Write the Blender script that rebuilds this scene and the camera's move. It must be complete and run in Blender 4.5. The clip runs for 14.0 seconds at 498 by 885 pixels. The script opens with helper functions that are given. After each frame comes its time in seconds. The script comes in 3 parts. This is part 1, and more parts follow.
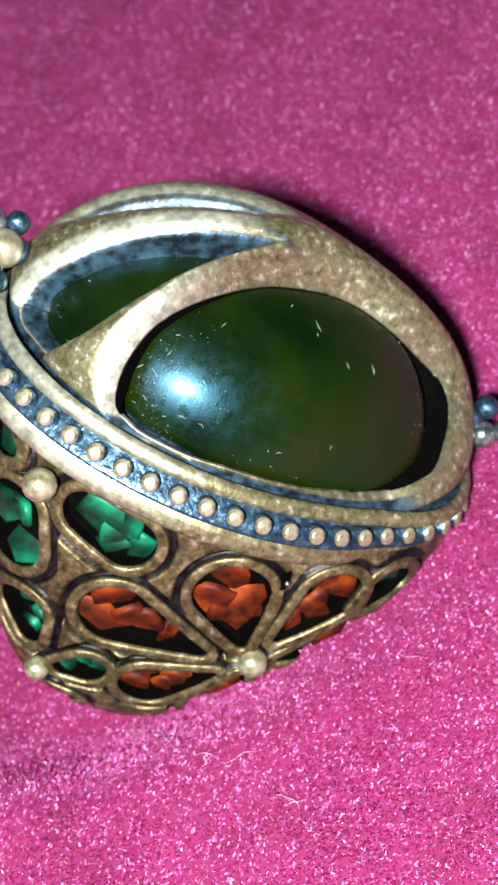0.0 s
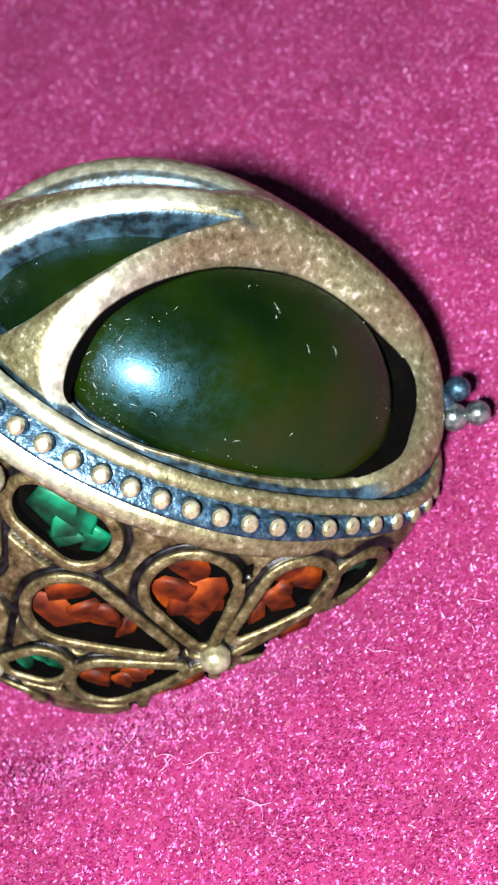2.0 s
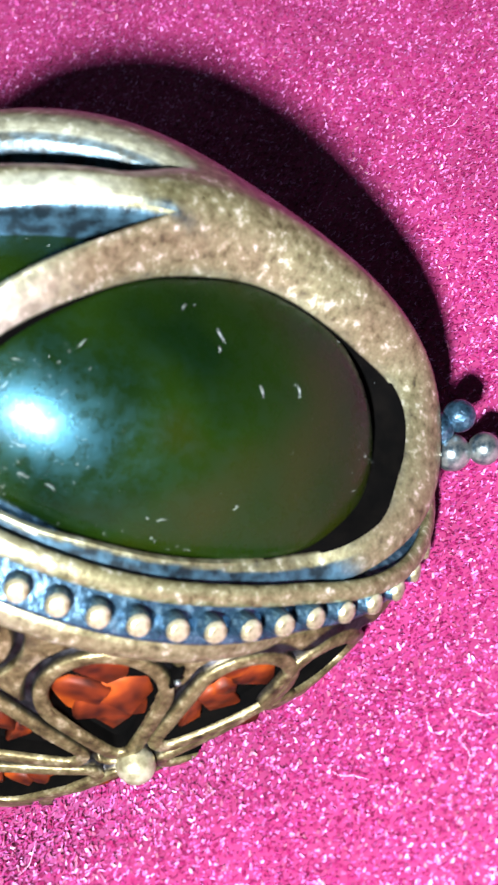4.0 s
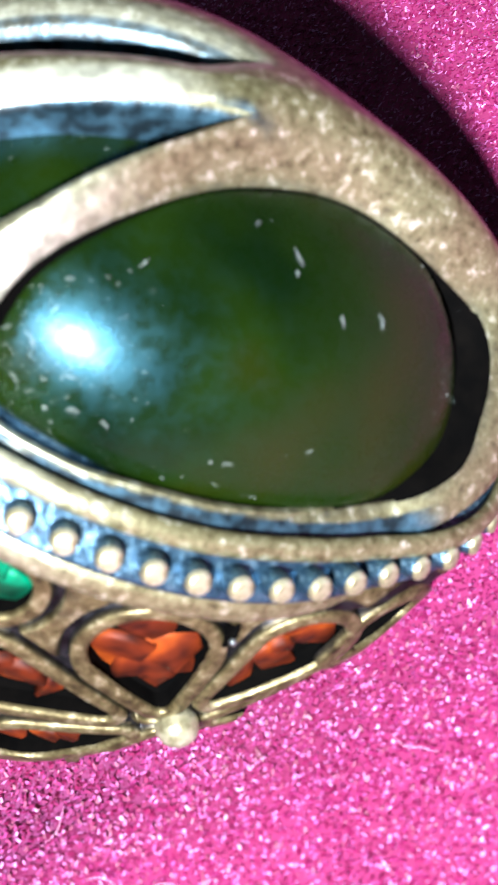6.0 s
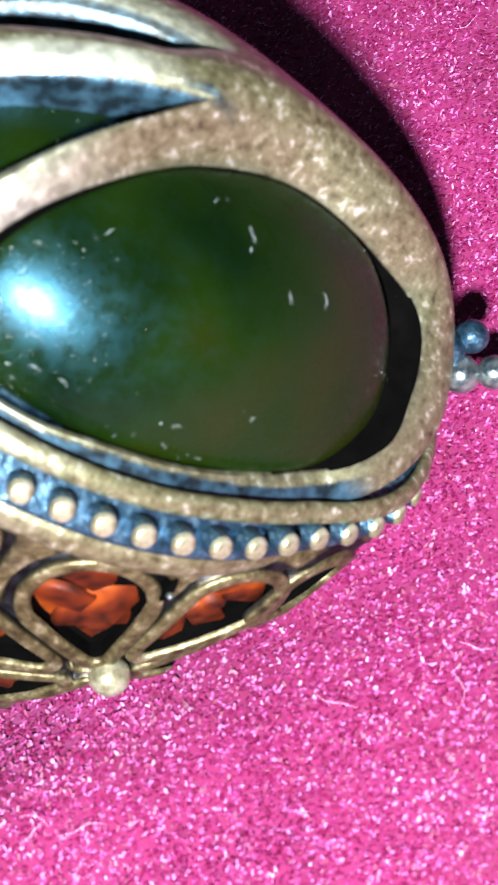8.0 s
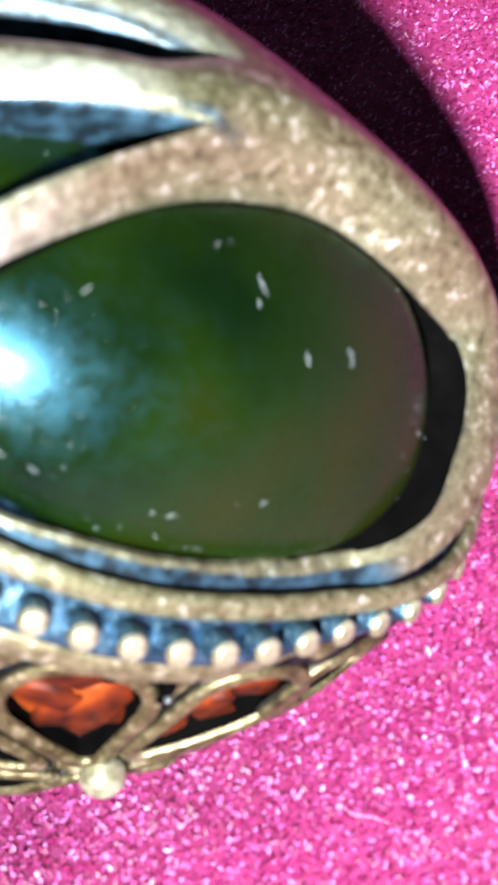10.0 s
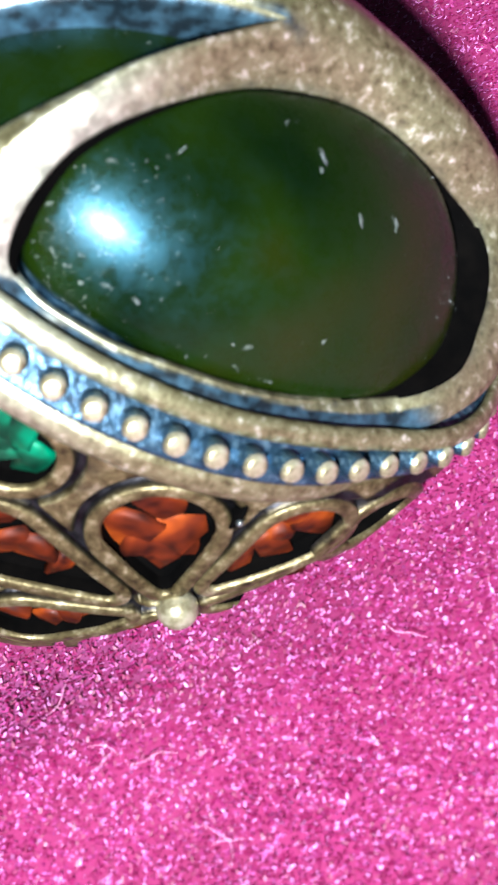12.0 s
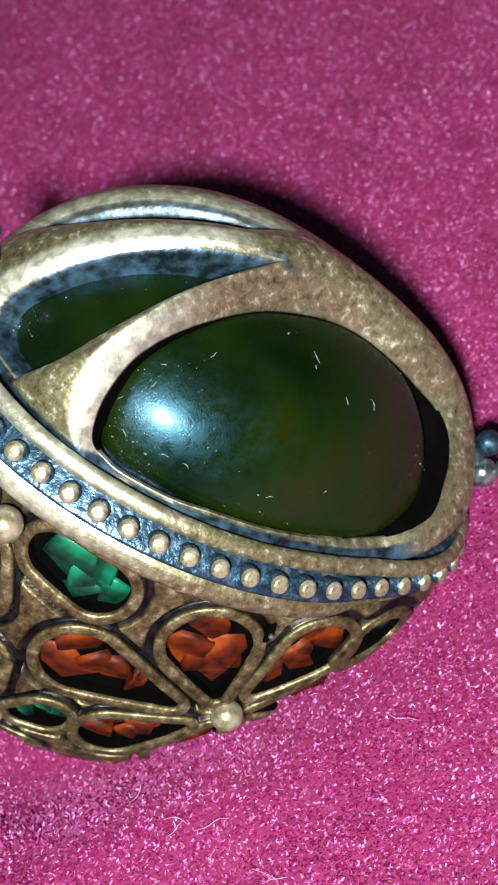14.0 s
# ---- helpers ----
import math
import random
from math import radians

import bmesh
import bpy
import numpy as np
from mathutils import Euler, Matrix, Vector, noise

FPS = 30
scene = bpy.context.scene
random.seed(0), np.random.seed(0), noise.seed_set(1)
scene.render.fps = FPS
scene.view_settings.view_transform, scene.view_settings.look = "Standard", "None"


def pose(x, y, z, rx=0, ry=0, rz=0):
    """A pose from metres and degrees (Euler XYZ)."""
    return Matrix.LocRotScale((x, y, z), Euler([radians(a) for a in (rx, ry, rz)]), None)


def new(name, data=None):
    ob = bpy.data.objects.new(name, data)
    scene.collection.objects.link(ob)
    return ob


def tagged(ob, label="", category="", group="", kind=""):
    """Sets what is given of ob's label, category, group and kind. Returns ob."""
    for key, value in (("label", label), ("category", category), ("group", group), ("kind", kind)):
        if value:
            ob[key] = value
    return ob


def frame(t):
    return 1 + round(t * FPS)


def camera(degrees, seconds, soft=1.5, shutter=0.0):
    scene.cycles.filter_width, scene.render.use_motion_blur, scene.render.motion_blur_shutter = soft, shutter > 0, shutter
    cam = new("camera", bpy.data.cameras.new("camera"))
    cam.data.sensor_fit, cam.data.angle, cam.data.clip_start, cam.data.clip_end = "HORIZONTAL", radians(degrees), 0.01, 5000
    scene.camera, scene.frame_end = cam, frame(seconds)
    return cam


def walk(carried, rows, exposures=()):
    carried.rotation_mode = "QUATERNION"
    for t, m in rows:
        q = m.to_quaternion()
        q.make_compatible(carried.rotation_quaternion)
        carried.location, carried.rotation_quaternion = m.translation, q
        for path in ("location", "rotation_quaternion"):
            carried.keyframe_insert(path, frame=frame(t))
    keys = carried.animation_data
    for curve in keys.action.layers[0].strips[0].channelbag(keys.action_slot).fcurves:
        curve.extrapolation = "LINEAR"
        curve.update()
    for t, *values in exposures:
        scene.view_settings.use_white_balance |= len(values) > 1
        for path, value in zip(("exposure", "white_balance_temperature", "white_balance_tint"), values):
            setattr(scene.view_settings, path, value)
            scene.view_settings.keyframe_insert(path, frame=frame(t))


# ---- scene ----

# ---- camera ----
cam = camera(15.802, 14.0, soft=2.0)
cam.data.dof.use_dof, cam.data.dof.focus_distance, cam.data.dof.aperture_fstop = True, 0.088, 190
walk(cam, [
    (0.0, pose(-0.00122, -0.07920, 0.08104, 44.143, 16.113, -16.909)),
    (0.5, pose(-0.00094, -0.07952, 0.08075, 44.333, 16.286, -16.610)),
    (1.0, pose(-0.00087, -0.07962, 0.08085, 44.313, 16.353, -16.655)),
    (1.5, pose(0.00065, -0.07947, 0.08043, 44.123, 16.525, -17.156)),
    (2.0, pose(0.00180, -0.07616, 0.07786, 43.031, 16.911, -17.318)),
    (2.5, pose(0.00399, -0.07003, 0.07474, 41.127, 16.907, -17.787)),
    (2.7, pose(0.00530, -0.06571, 0.07405, 40.000, 16.485, -17.580)),
    (4.8, pose(0.00890, -0.04771, 0.06575, 33.811, 15.648, -16.771)),
    (5.0, pose(0.00829, -0.04687, 0.06556, 33.466, 15.289, -16.980)),
    (5.5, pose(0.00639, -0.04488, 0.06445, 32.738, 14.414, -16.426)),
    (6.0, pose(0.00500, -0.04324, 0.06382, 31.843, 13.559, -16.105)),
    (6.5, pose(0.00231, -0.04223, 0.06422, 31.631, 11.691, -15.706)),
    (7.0, pose(0.00206, -0.04242, 0.06399, 31.517, 10.708, -14.762)),
    (7.5, pose(0.00322, -0.04571, 0.06642, 32.165, 10.061, -15.081)),
    (7.7, pose(0.00246, -0.04627, 0.06735, 32.142, 8.989, -15.729)),
    (9.8, pose(0.00661, -0.03459, 0.06040, 28.018, 10.655, -15.310)),
    (10.0, pose(0.00600, -0.03499, 0.06061, 28.323, 10.478, -14.935)),
    (10.5, pose(0.00546, -0.03522, 0.06068, 28.360, 10.441, -14.611)),
    (11.0, pose(0.00565, -0.03612, 0.06080, 28.547, 10.576, -14.955)),
    (11.5, pose(0.00310, -0.04044, 0.06135, 30.173, 10.491, -14.918)),
    (12.0, pose(0.00033, -0.04813, 0.06531, 32.362, 10.155, -15.307)),
    (12.5, pose(0.00115, -0.05206, 0.06814, 33.967, 11.310, -16.092)),
    (13.0, pose(-0.00326, -0.05761, 0.07253, 36.589, 11.871, -16.294)),
    (13.5, pose(-0.00369, -0.06456, 0.07853, 39.777, 12.419, -16.595)),
    (14.0, pose(-0.00231, -0.06778, 0.07950, 41.675, 12.735, -17.259)),
], exposures=[
    (0.0, 0.05, 6450, 10), (1.5, 0.10, 6450, 10), (2.7, 0.34, 6350, 10), (5.0, 0.93, 6000, 10), (6.0, 0.74, 6000, 10), (7.0, 0.31, 6000, 10), (7.7, 0.42, 6000, 10),
    (10.0, 0.85, 6000, 10), (11.2, 0.83, 6000, 10), (12.0, 0.36, 5950, 10), (12.7, 0.29, 6100, 10), (13.2, -0.13, 6350, 10), (14.0, -0.32, 6450, 10),
])

MM = 0.001

# ---- light: one phone lamp, low over the near left, and a dim room ----
LAMP_DIR = Vector((-0.135, -0.735, 0.665)).normalized()
LAMP_AT = Vector((-0.002, -0.006, 0.016)) + LAMP_DIR * 0.16
lamp_data = bpy.data.lights.new("phone_lamp", "POINT")
lamp_data.energy, lamp_data.shadow_soft_size, lamp_data.color = 5.6, 0.0065, (1.0, 0.98, 0.965)
lamp = new("phone_lamp", lamp_data)
lamp.location = LAMP_AT

world = bpy.data.worlds.new("dim_room")
world.use_nodes = True
scene.world = world
sky = world.node_tree.nodes["Background"]
sky.inputs["Color"].default_value, sky.inputs["Strength"].default_value = (0.82, 0.97, 1.0, 1), 0.055


# ---- materials ----
def material(name, color, rough=0.4, metal=0.0, coat=0.0, **more):
    mat = bpy.data.materials.new(name)
    mat.use_nodes = True
    b = mat.node_tree.nodes["Principled BSDF"]
    b.inputs["Base Color"].default_value = (*color, 1)
    b.inputs["Roughness"].default_value, b.inputs["Metallic"].default_value = rough, metal
    b.inputs["Coat Weight"].default_value = coat
    for key, value in more.items():
        b.inputs[key.replace("_", " ")].default_value = value
    return mat


def mottle(mat, scale, stops, socket="Base Color", detail=6.0, rough=0.6, bump=0.0, bump_scale=None):
    """Noise of that many cycles a metre through a ramp of (place, colour) into a socket, and a fine relief."""
    nt = mat.node_tree
    b = nt.nodes["Principled BSDF"]
    co = nt.nodes.new("ShaderNodeTexCoord")
    tex = nt.nodes.new("ShaderNodeTexNoise")
    tex.inputs["Scale"].default_value, tex.inputs["Detail"].default_value, tex.inputs["Roughness"].default_value = scale, detail, rough
    nt.links.new(co.outputs["Object"], tex.inputs["Vector"])
    ramp = nt.nodes.new("ShaderNodeValToRGB")
    while len(ramp.color_ramp.elements) < len(stops):
        ramp.color_ramp.elements.new(0.5)
    for el, (place, col) in zip(ramp.color_ramp.elements, stops):
        el.position = place
        el.color = (*col, 1) if len(col) == 3 else (col[0], col[0], col[0], 1)
    nt.links.new(tex.outputs["Fac"], ramp.inputs["Fac"])
    nt.links.new(ramp.outputs["Color"], b.inputs[socket])
    if bump:
        fine = nt.nodes.new("ShaderNodeTexNoise")
        fine.inputs["Scale"].default_value, fine.inputs["Detail"].default_value = bump_scale or scale * 4, 4
        nt.links.new(co.outputs["Object"], fine.inputs["Vector"])
        bp = nt.nodes.new("ShaderNodeBump")
        bp.inputs["Strength"].default_value, bp.inputs["Distance"].default_value = bump, 0.0001
        nt.links.new(fine.outputs["Fac"], bp.inputs["Height"])
        nt.links.new(bp.outputs["Normal"], b.inputs["Normal"])
    return mat


gold = material("antique_gold", (0.5, 0.42, 0.20), 0.36, 0.72, Specular_IOR_Level=0.9)
mottle(gold, 1900, [(0.31, (0.018, 0.014, 0.006)), (0.40, (0.110, 0.098, 0.044)), (0.57, (0.232, 0.226, 0.120)), (0.71, (0.80, 0.80, 0.70))], detail=10.0, rough=0.7, bump=0.3, bump_scale=4200)
mottle(gold, 700, [(0.3, (0.33,)), (0.7, (0.50,))], socket="Roughness")


def recoloured(mat, tone, name="darkening", shares=(0.25, 1.7)):
    """Recolours a metal by a layer of its mesh, 0 to 1: tarnish, painted shade or pale highlight."""
    nt = mat.node_tree
    b = nt.nodes["Principled BSDF"]
    old = b.inputs["Base Color"].links[0].from_socket
    att, mix = nt.nodes.new("ShaderNodeAttribute"), nt.nodes.new("ShaderNodeMix")
    att.attribute_name, mix.data_type = name, "RGBA"
    nt.links.new(att.outputs["Fac"], mix.inputs["Factor"])
    nt.links.new(old, mix.inputs["A"])
    co, noise, ramp = nt.nodes.new("ShaderNodeTexCoord"), nt.nodes.new("ShaderNodeTexNoise"), nt.nodes.new("ShaderNodeValToRGB")
    noise.inputs["Scale"].default_value, noise.inputs["Detail"].default_value = 1500, 8
    for el, place, share in zip(ramp.color_ramp.elements, (0.38, 0.66), shares):
        el.position, el.color = place, (*(c * share for c in tone), 1)
    nt.links.new(co.outputs["Object"], noise.inputs["Vector"])
    nt.links.new(noise.outputs["Fac"], ramp.inputs["Fac"])
    nt.links.new(ramp.outputs["Color"], mix.inputs["B"])
    nt.links.new(mix.outputs["Result"], b.inputs["Base Color"])


# pale silver: worn strap edges, and highlights put into the colour
recoloured(gold, (0.45, 0.475, 0.375), "wear_highlight", (0.6, 1.4))
# blue-grey tarnish tone of the grooves, tips and opening walls
recoloured(gold, (0.028, 0.066, 0.096))
# near-black, for shade painted on the openings' walls
recoloured(gold, (0.002, 0.002, 0.002), "wall_shade")
brass = material("worn_brass", (0.4, 0.3, 0.15), 0.5, 0.72)
mottle(brass, 1100, [(0.33, (0.012, 0.009, 0.005)), (0.42, (0.062, 0.048, 0.019)), (0.55, (0.150, 0.126, 0.058)), (0.70, (0.48, 0.44, 0.29))], detail=9.0, rough=0.75, bump=0.4, bump_scale=3200)
mottle(brass, 1500, [(0.3, (0.34,)), (0.7, (0.52,))], socket="Roughness")
# near-black tone of the bowl's grooves and patches and of the wires' feet
recoloured(brass, (0.008, 0.008, 0.010))
oxide = material("blackened_silver", (0.05, 0.08, 0.11), 0.34, 0.75)
mottle(oxide, 1300, [(0.36, (0.006, 0.016, 0.028)), (0.52, (0.030, 0.072, 0.115)), (0.68, (0.15, 0.25, 0.32))], detail=9.0, rough=0.75, bump=0.9, bump_scale=2400)
pearl_gold = material("worn_bead_gold", (0.75, 0.66, 0.48), 0.36, 0.65)
mottle(pearl_gold, 900, [(0.33, (0.11, 0.090, 0.045)), (0.46, (0.26, 0.245, 0.15)), (0.66, (0.50, 0.485, 0.36))], bump=0.3, bump_scale=3000)
stone_mat = material("olive_stone", (0.02, 0.03, 0.006), 0.4, 0.0, 0.11, Coat_Roughness=0.03, Coat_IOR=1.36, Specular_IOR_Level=0.28, Specular_Tint=(0.20, 0.66, 1.0, 1))
mottle(stone_mat, 120, [(0.36, (0.0012, 0.0046, 0.0003)), (0.52, (0.0036, 0.0094, 0.0003)), (0.70, (0.0080, 0.0096, 0.0004))], detail=2.0, bump=0.13, bump_scale=9500)
mottle(stone_mat, 1300, [(0.36, (0.20,)), (0.66, (0.40,))], socket="Roughness", detail=8.0, rough=0.7)
mottle(stone_mat, 1600, [(0.36, (0.13,)), (0.7, (0.28,))], socket="Coat Roughness")
# Near-black: shade in cells and gaps is put into this colour.
gap_shade = material("gap_shade_black", (0.012, 0.009, 0.008), 0.9, 0.0, Specular_IOR_Level=0.03)
mottle(gap_shade, 900, [(0.4, (0.0003, 0.0003, 0.0003)), (0.7, (0.0012, 0.0010, 0.0008))])
orange_glass = material("orange_glass", (0.75, 0.13, 0.02), 0.55, 0.15, 0.03, Specular_IOR_Level=0.12)
mottle(orange_glass, 480, [(0.36, (0.012, 0.002, 0.001)), (0.5, (0.072, 0.010, 0.002)), (0.66, (0.18, 0.032, 0.003))], detail=3.0)
green_glass = material("green_glass", (0.0, 0.30, 0.13), 0.5, 0.2, 0.06, Specular_IOR_Level=0.2)
mottle(green_glass, 480, [(0.36, (0.0, 0.006, 0.003)), (0.5, (0.0, 0.034, 0.016)), (0.66, (0.0, 0.125, 0.060))], detail=3.0)
velvet_mat = material("magenta_velvet", (0.42, 0.012, 0.13), 0.9, 0.0, Sheen_Weight=0.6, Sheen_Roughness=0.4)
velvet_mat.node_tree.nodes["Principled BSDF"].inputs["Sheen Tint"].default_value = (1.0, 0.25, 0.75, 1)
mottle(velvet_mat, 260, [(0.3, (0.13, 0.0025, 0.044)), (0.7, (0.18, 0.006, 0.070))], bump=0.25, bump_scale=5000)
pile_mat = material("velvet_fibre", (0.55, 0.02, 0.19), 0.5, 0.0, Specular_IOR_Level=0.4)
nt = pile_mat.node_tree
geo, ramp = nt.nodes.new("ShaderNodeNewGeometry"), nt.nodes.new("ShaderNodeValToRGB")
for _ in range(3):
    ramp.color_ramp.elements.new(0.5)
# Tone differs fibre to fibre; the palest put the pile's glints into colour.
for el, (place, col) in zip(ramp.color_ramp.elements, [(0.0, (0.125, 0.0020, 0.038)), (0.45, (0.162, 0.0040, 0.056)), (0.70, (0.20, 0.012, 0.094)), (0.88, (0.34, 0.066, 0.235)), (1.0, (0.54, 0.23, 0.52))]):
    el.position, el.color = place, (*col, 1)
nt.links.new(geo.outputs["Random Per Island"], ramp.inputs["Fac"])
co, patch, shade, mix = nt.nodes.new("ShaderNodeTexCoord"), nt.nodes.new("ShaderNodeTexNoise"), nt.nodes.new("ShaderNodeValToRGB"), nt.nodes.new("ShaderNodeMix")
patch.inputs["Scale"].default_value, patch.inputs["Detail"].default_value = 190, 3
shade.color_ramp.elements[0].position, shade.color_ramp.elements[0].color = 0.34, (0.76, 0.72, 0.74, 1)
shade.color_ramp.elements[1].position, shade.color_ramp.elements[1].color = 0.64, (0.98, 1.02, 1.0, 1)
mix.data_type, mix.blend_type = "RGBA", "MULTIPLY"
mix.inputs["Factor"].default_value = 1.0
nt.links.new(co.outputs["Object"], patch.inputs["Vector"])
nt.links.new(patch.outputs["Fac"], shade.inputs["Fac"])
nt.links.new(ramp.outputs["Color"], mix.inputs["A"])
nt.links.new(shade.outputs["Color"], mix.inputs["B"])
nt.links.new(mix.outputs["Result"], nt.nodes["Principled BSDF"].inputs["Base Color"])
lint_mat = material("pale_lint", (0.50, 0.24, 0.38), 0.7)
dust_mat = material("grey_dust", (0.27, 0.32, 0.32), 0.7)
pewter = material("pewter", (0.30, 0.34, 0.34), 0.3, 0.85)
mottle(pewter, 900, [(0.38, (0.04, 0.065, 0.085)), (0.62, (0.36, 0.39, 0.37))], bump=0.2, bump_scale=3000)


# ---- tools for meshes, in millimetres ----
def mesh_of(name, verts, faces, mats, index=None, smooth=True, **layers):
    me = bpy.data.meshes.new(name)
    me.from_pydata((np.asarray(verts, float) * MM).tolist(), [], np.asarray(faces).tolist() if isinstance(faces, np.ndarray) else faces)
    for m in mats:
        me.materials.append(m)
    if index is not None:
        me.polygons.foreach_set("material_index", np.asarray(index, np.int32))
    me.polygons.foreach_set("use_smooth", np.full(len(me.polygons), smooth))
    for layer, values in layers.items():
        me.attributes.new(layer, "FLOAT", "POINT").data.foreach_set("value", np.asarray(values, np.float32))
    me.update()
    return me


def grid_faces(rows, cols, wrap):
    r, c = np.meshgrid(np.arange(rows - 1), np.arange(cols if wrap else cols - 1), indexing="ij")
    n = (c + 1) % cols
    return np.stack([r * cols + c, r * cols + n, (r + 1) * cols + n, (r + 1) * cols + c], -1).reshape(-1, 4)


def spline(points, closed, per=14):
    """A smooth line through a few control points."""
    p = np.asarray(points, float)
    out, n = [], len(p)
    for i in range(n if closed else n - 1):
        if closed:
            a, b, c, d = p[(i - 1) % n], p[i], p[(i + 1) % n], p[(i + 2) % n]
        else:
            a, b, c, d = p[max(i - 1, 0)], p[i], p[i + 1], p[min(i + 2, n - 1)]
        t = np.linspace(0, 1, per, endpoint=False)[:, None]
        out.append(0.5 * (2 * b + (c - a) * t + (2 * a - 5 * b + 4 * c - d) * t**2 + (3 * b - a - 3 * c + d) * t**3))
    return np.concatenate(out)


def inside_distance(points, outline):
    """Distance to a closed outline, positive inside."""
    q, nxt = outline, np.roll(outline, -1, 0)
    best, odd = np.full(len(points), 1e9), np.zeros(len(points), bool)
    for a, b in zip(q, nxt):
        e, w = b - a, points - a
        k = np.clip((w @ e) / (e @ e + 1e-12), 0, 1)[:, None]
        best = np.minimum(best, ((w - k * e) ** 2).sum(1))
        cross = (a[1] > points[:, 1]) != (b[1] > points[:, 1])
        x = a[0] + (points[:, 1] - a[1]) * (b[0] - a[0]) / (b[1] - a[1] + 1e-12)
        odd ^= cross & (points[:, 0] < x)
    return np.sqrt(best) * np.where(odd, 1, -1)


def nearest_on(points, outline):
    """For each point the nearest place on a closed outline."""
    best, place = np.full(len(points), 1e9), points.copy()
    for a, b in zip(outline, np.roll(outline, -1, 0)):
        e, w = b - a, points - a
        k = np.clip((w @ e) / (e @ e + 1e-12), 0, 1)[:, None]
        d = ((w - k * e) ** 2).sum(1)
        place[d < best] = (a + k * e)[d < best]
        best = np.minimum(best, d)
    return place


def pierce(u, faces, d, outlines):
    """Cuts outlines out of a flat grid: leaves out the faces inside, and pulls the edge that is left onto the outlines."""
    keep = d[faces].mean(1) <= 0
    kept, gone = np.zeros(len(u), bool), np.zeros(len(u), bool)
    kept[faces[keep].ravel()], gone[faces[~keep].ravel()] = True, True
    edge = np.where(kept & gone)[0]
    u = u.copy()
    for o in outlines:
        near = edge[np.abs(inside_distance(u[edge], o) - d[edge]) < 1e-9]
        if len(near):
            u[near] = nearest_on(u[near], o)
    return u, faces[keep]


def even(outline, n):
    """n points at even steps round a closed outline, and its inward normals there."""
    q = np.concatenate([outline, outline[:1]])
    ln = np.concatenate([[0], np.cumsum(np.linalg.norm(np.diff(q, axis=0), axis=1))])
    t = np.linspace(0, ln[-1], n, endpoint=False)
    p = np.stack([np.interp(t, ln, q[:, 0]), np.interp(t, ln, q[:, 1])], -1)
    tan = np.roll(p, -1, 0) - np.roll(p, 1, 0)
    nrm = np.stack([-tan[:, 1], tan[:, 0]], -1)
    nrm /= np.linalg.norm(nrm, axis=1)[:, None] + 1e-12
    area = (q[:-1, 0] * q[1:, 1] - q[1:, 0] * q[:-1, 1]).sum()
    return p, nrm * np.sign(area)


def step(lo, hi, x):
    k = np.clip((x - lo) / (hi - lo), 0, 1)
    return k * k * (3 - 2 * k)


# ---- the pendant's own frame: x along the bead band, z square to it ----
PLACE = Matrix(((0.71367, 0.21254, 0.66745, 0.00000),
                (-0.24576, 0.96826, -0.04555, 0.00000),
                (-0.65595, -0.13153, 0.74326, 0.01038),
                (0, 0, 0, 1)))
pendant = new("pendant")
pendant.matrix_world = PLACE
tagged(pendant, "antique gold egg pendant with olive stones, lying on magenta velvet", "pendant", kind="thing")


def part(name, me, parent=pendant, label="", at=None):
    ob = new(name, me)
    ob.parent = parent
    if at is not None:
        ob.location = Vector(at) * MM
    if label:
        tagged(ob, label)
    return ob


DOME, DOME_AT = np.array([14.2, 11.7, 11.1]), np.array([0.0, 1.2, 0.0])


# (direction, spread, share) by which the dome is fuller, or flatter, than an ellipsoid
SWELLS = [
    ((0.87, -0.05, 0.5), 0.22, 0.051),
    ((0.3, 0.5, 0.8), 0.16, -0.072),
    ((0.75, -0.64, 0.1), 0.15, 0.070),
    ((0.95, -0.3, 0.12), 0.07, 0.050),
    ((0.6, 0.6, 0.53), 0.12, -0.091),
    ((0.8, 0.42, 0.42), 0.12, 0.030),
    ((0.05, 0.75, 0.65), 0.16, -0.024),
    ((0.97, 0.1, 0.2), 0.08, 0.034),
    ((-0.4, 0.6, 0.69), 0.16, -0.009),
]


def dome_dir(u):
    """From the flat chart of the dome (0 at its crown, 1 at its foot) to unit directions."""
    th = np.hypot(u[:, 0], u[:, 1])
    k = np.where(th > 1e-9, np.sin(th * np.pi / 2) / np.maximum(th, 1e-9), np.pi / 2)
    return np.stack([u[:, 0] * k, u[:, 1] * k, np.cos(th * np.pi / 2)], -1)


def on_dome(n, k):
    """Points over unit directions, k times as far out as the dome's skin, which is fuller at its end and flatter at the back."""
    full = sum(a * np.exp(-((n - mid) ** 2).sum(1) / w) for mid, w, a in SWELLS)
    return DOME_AT + n * DOME * (k * (1 + full))[:, None]


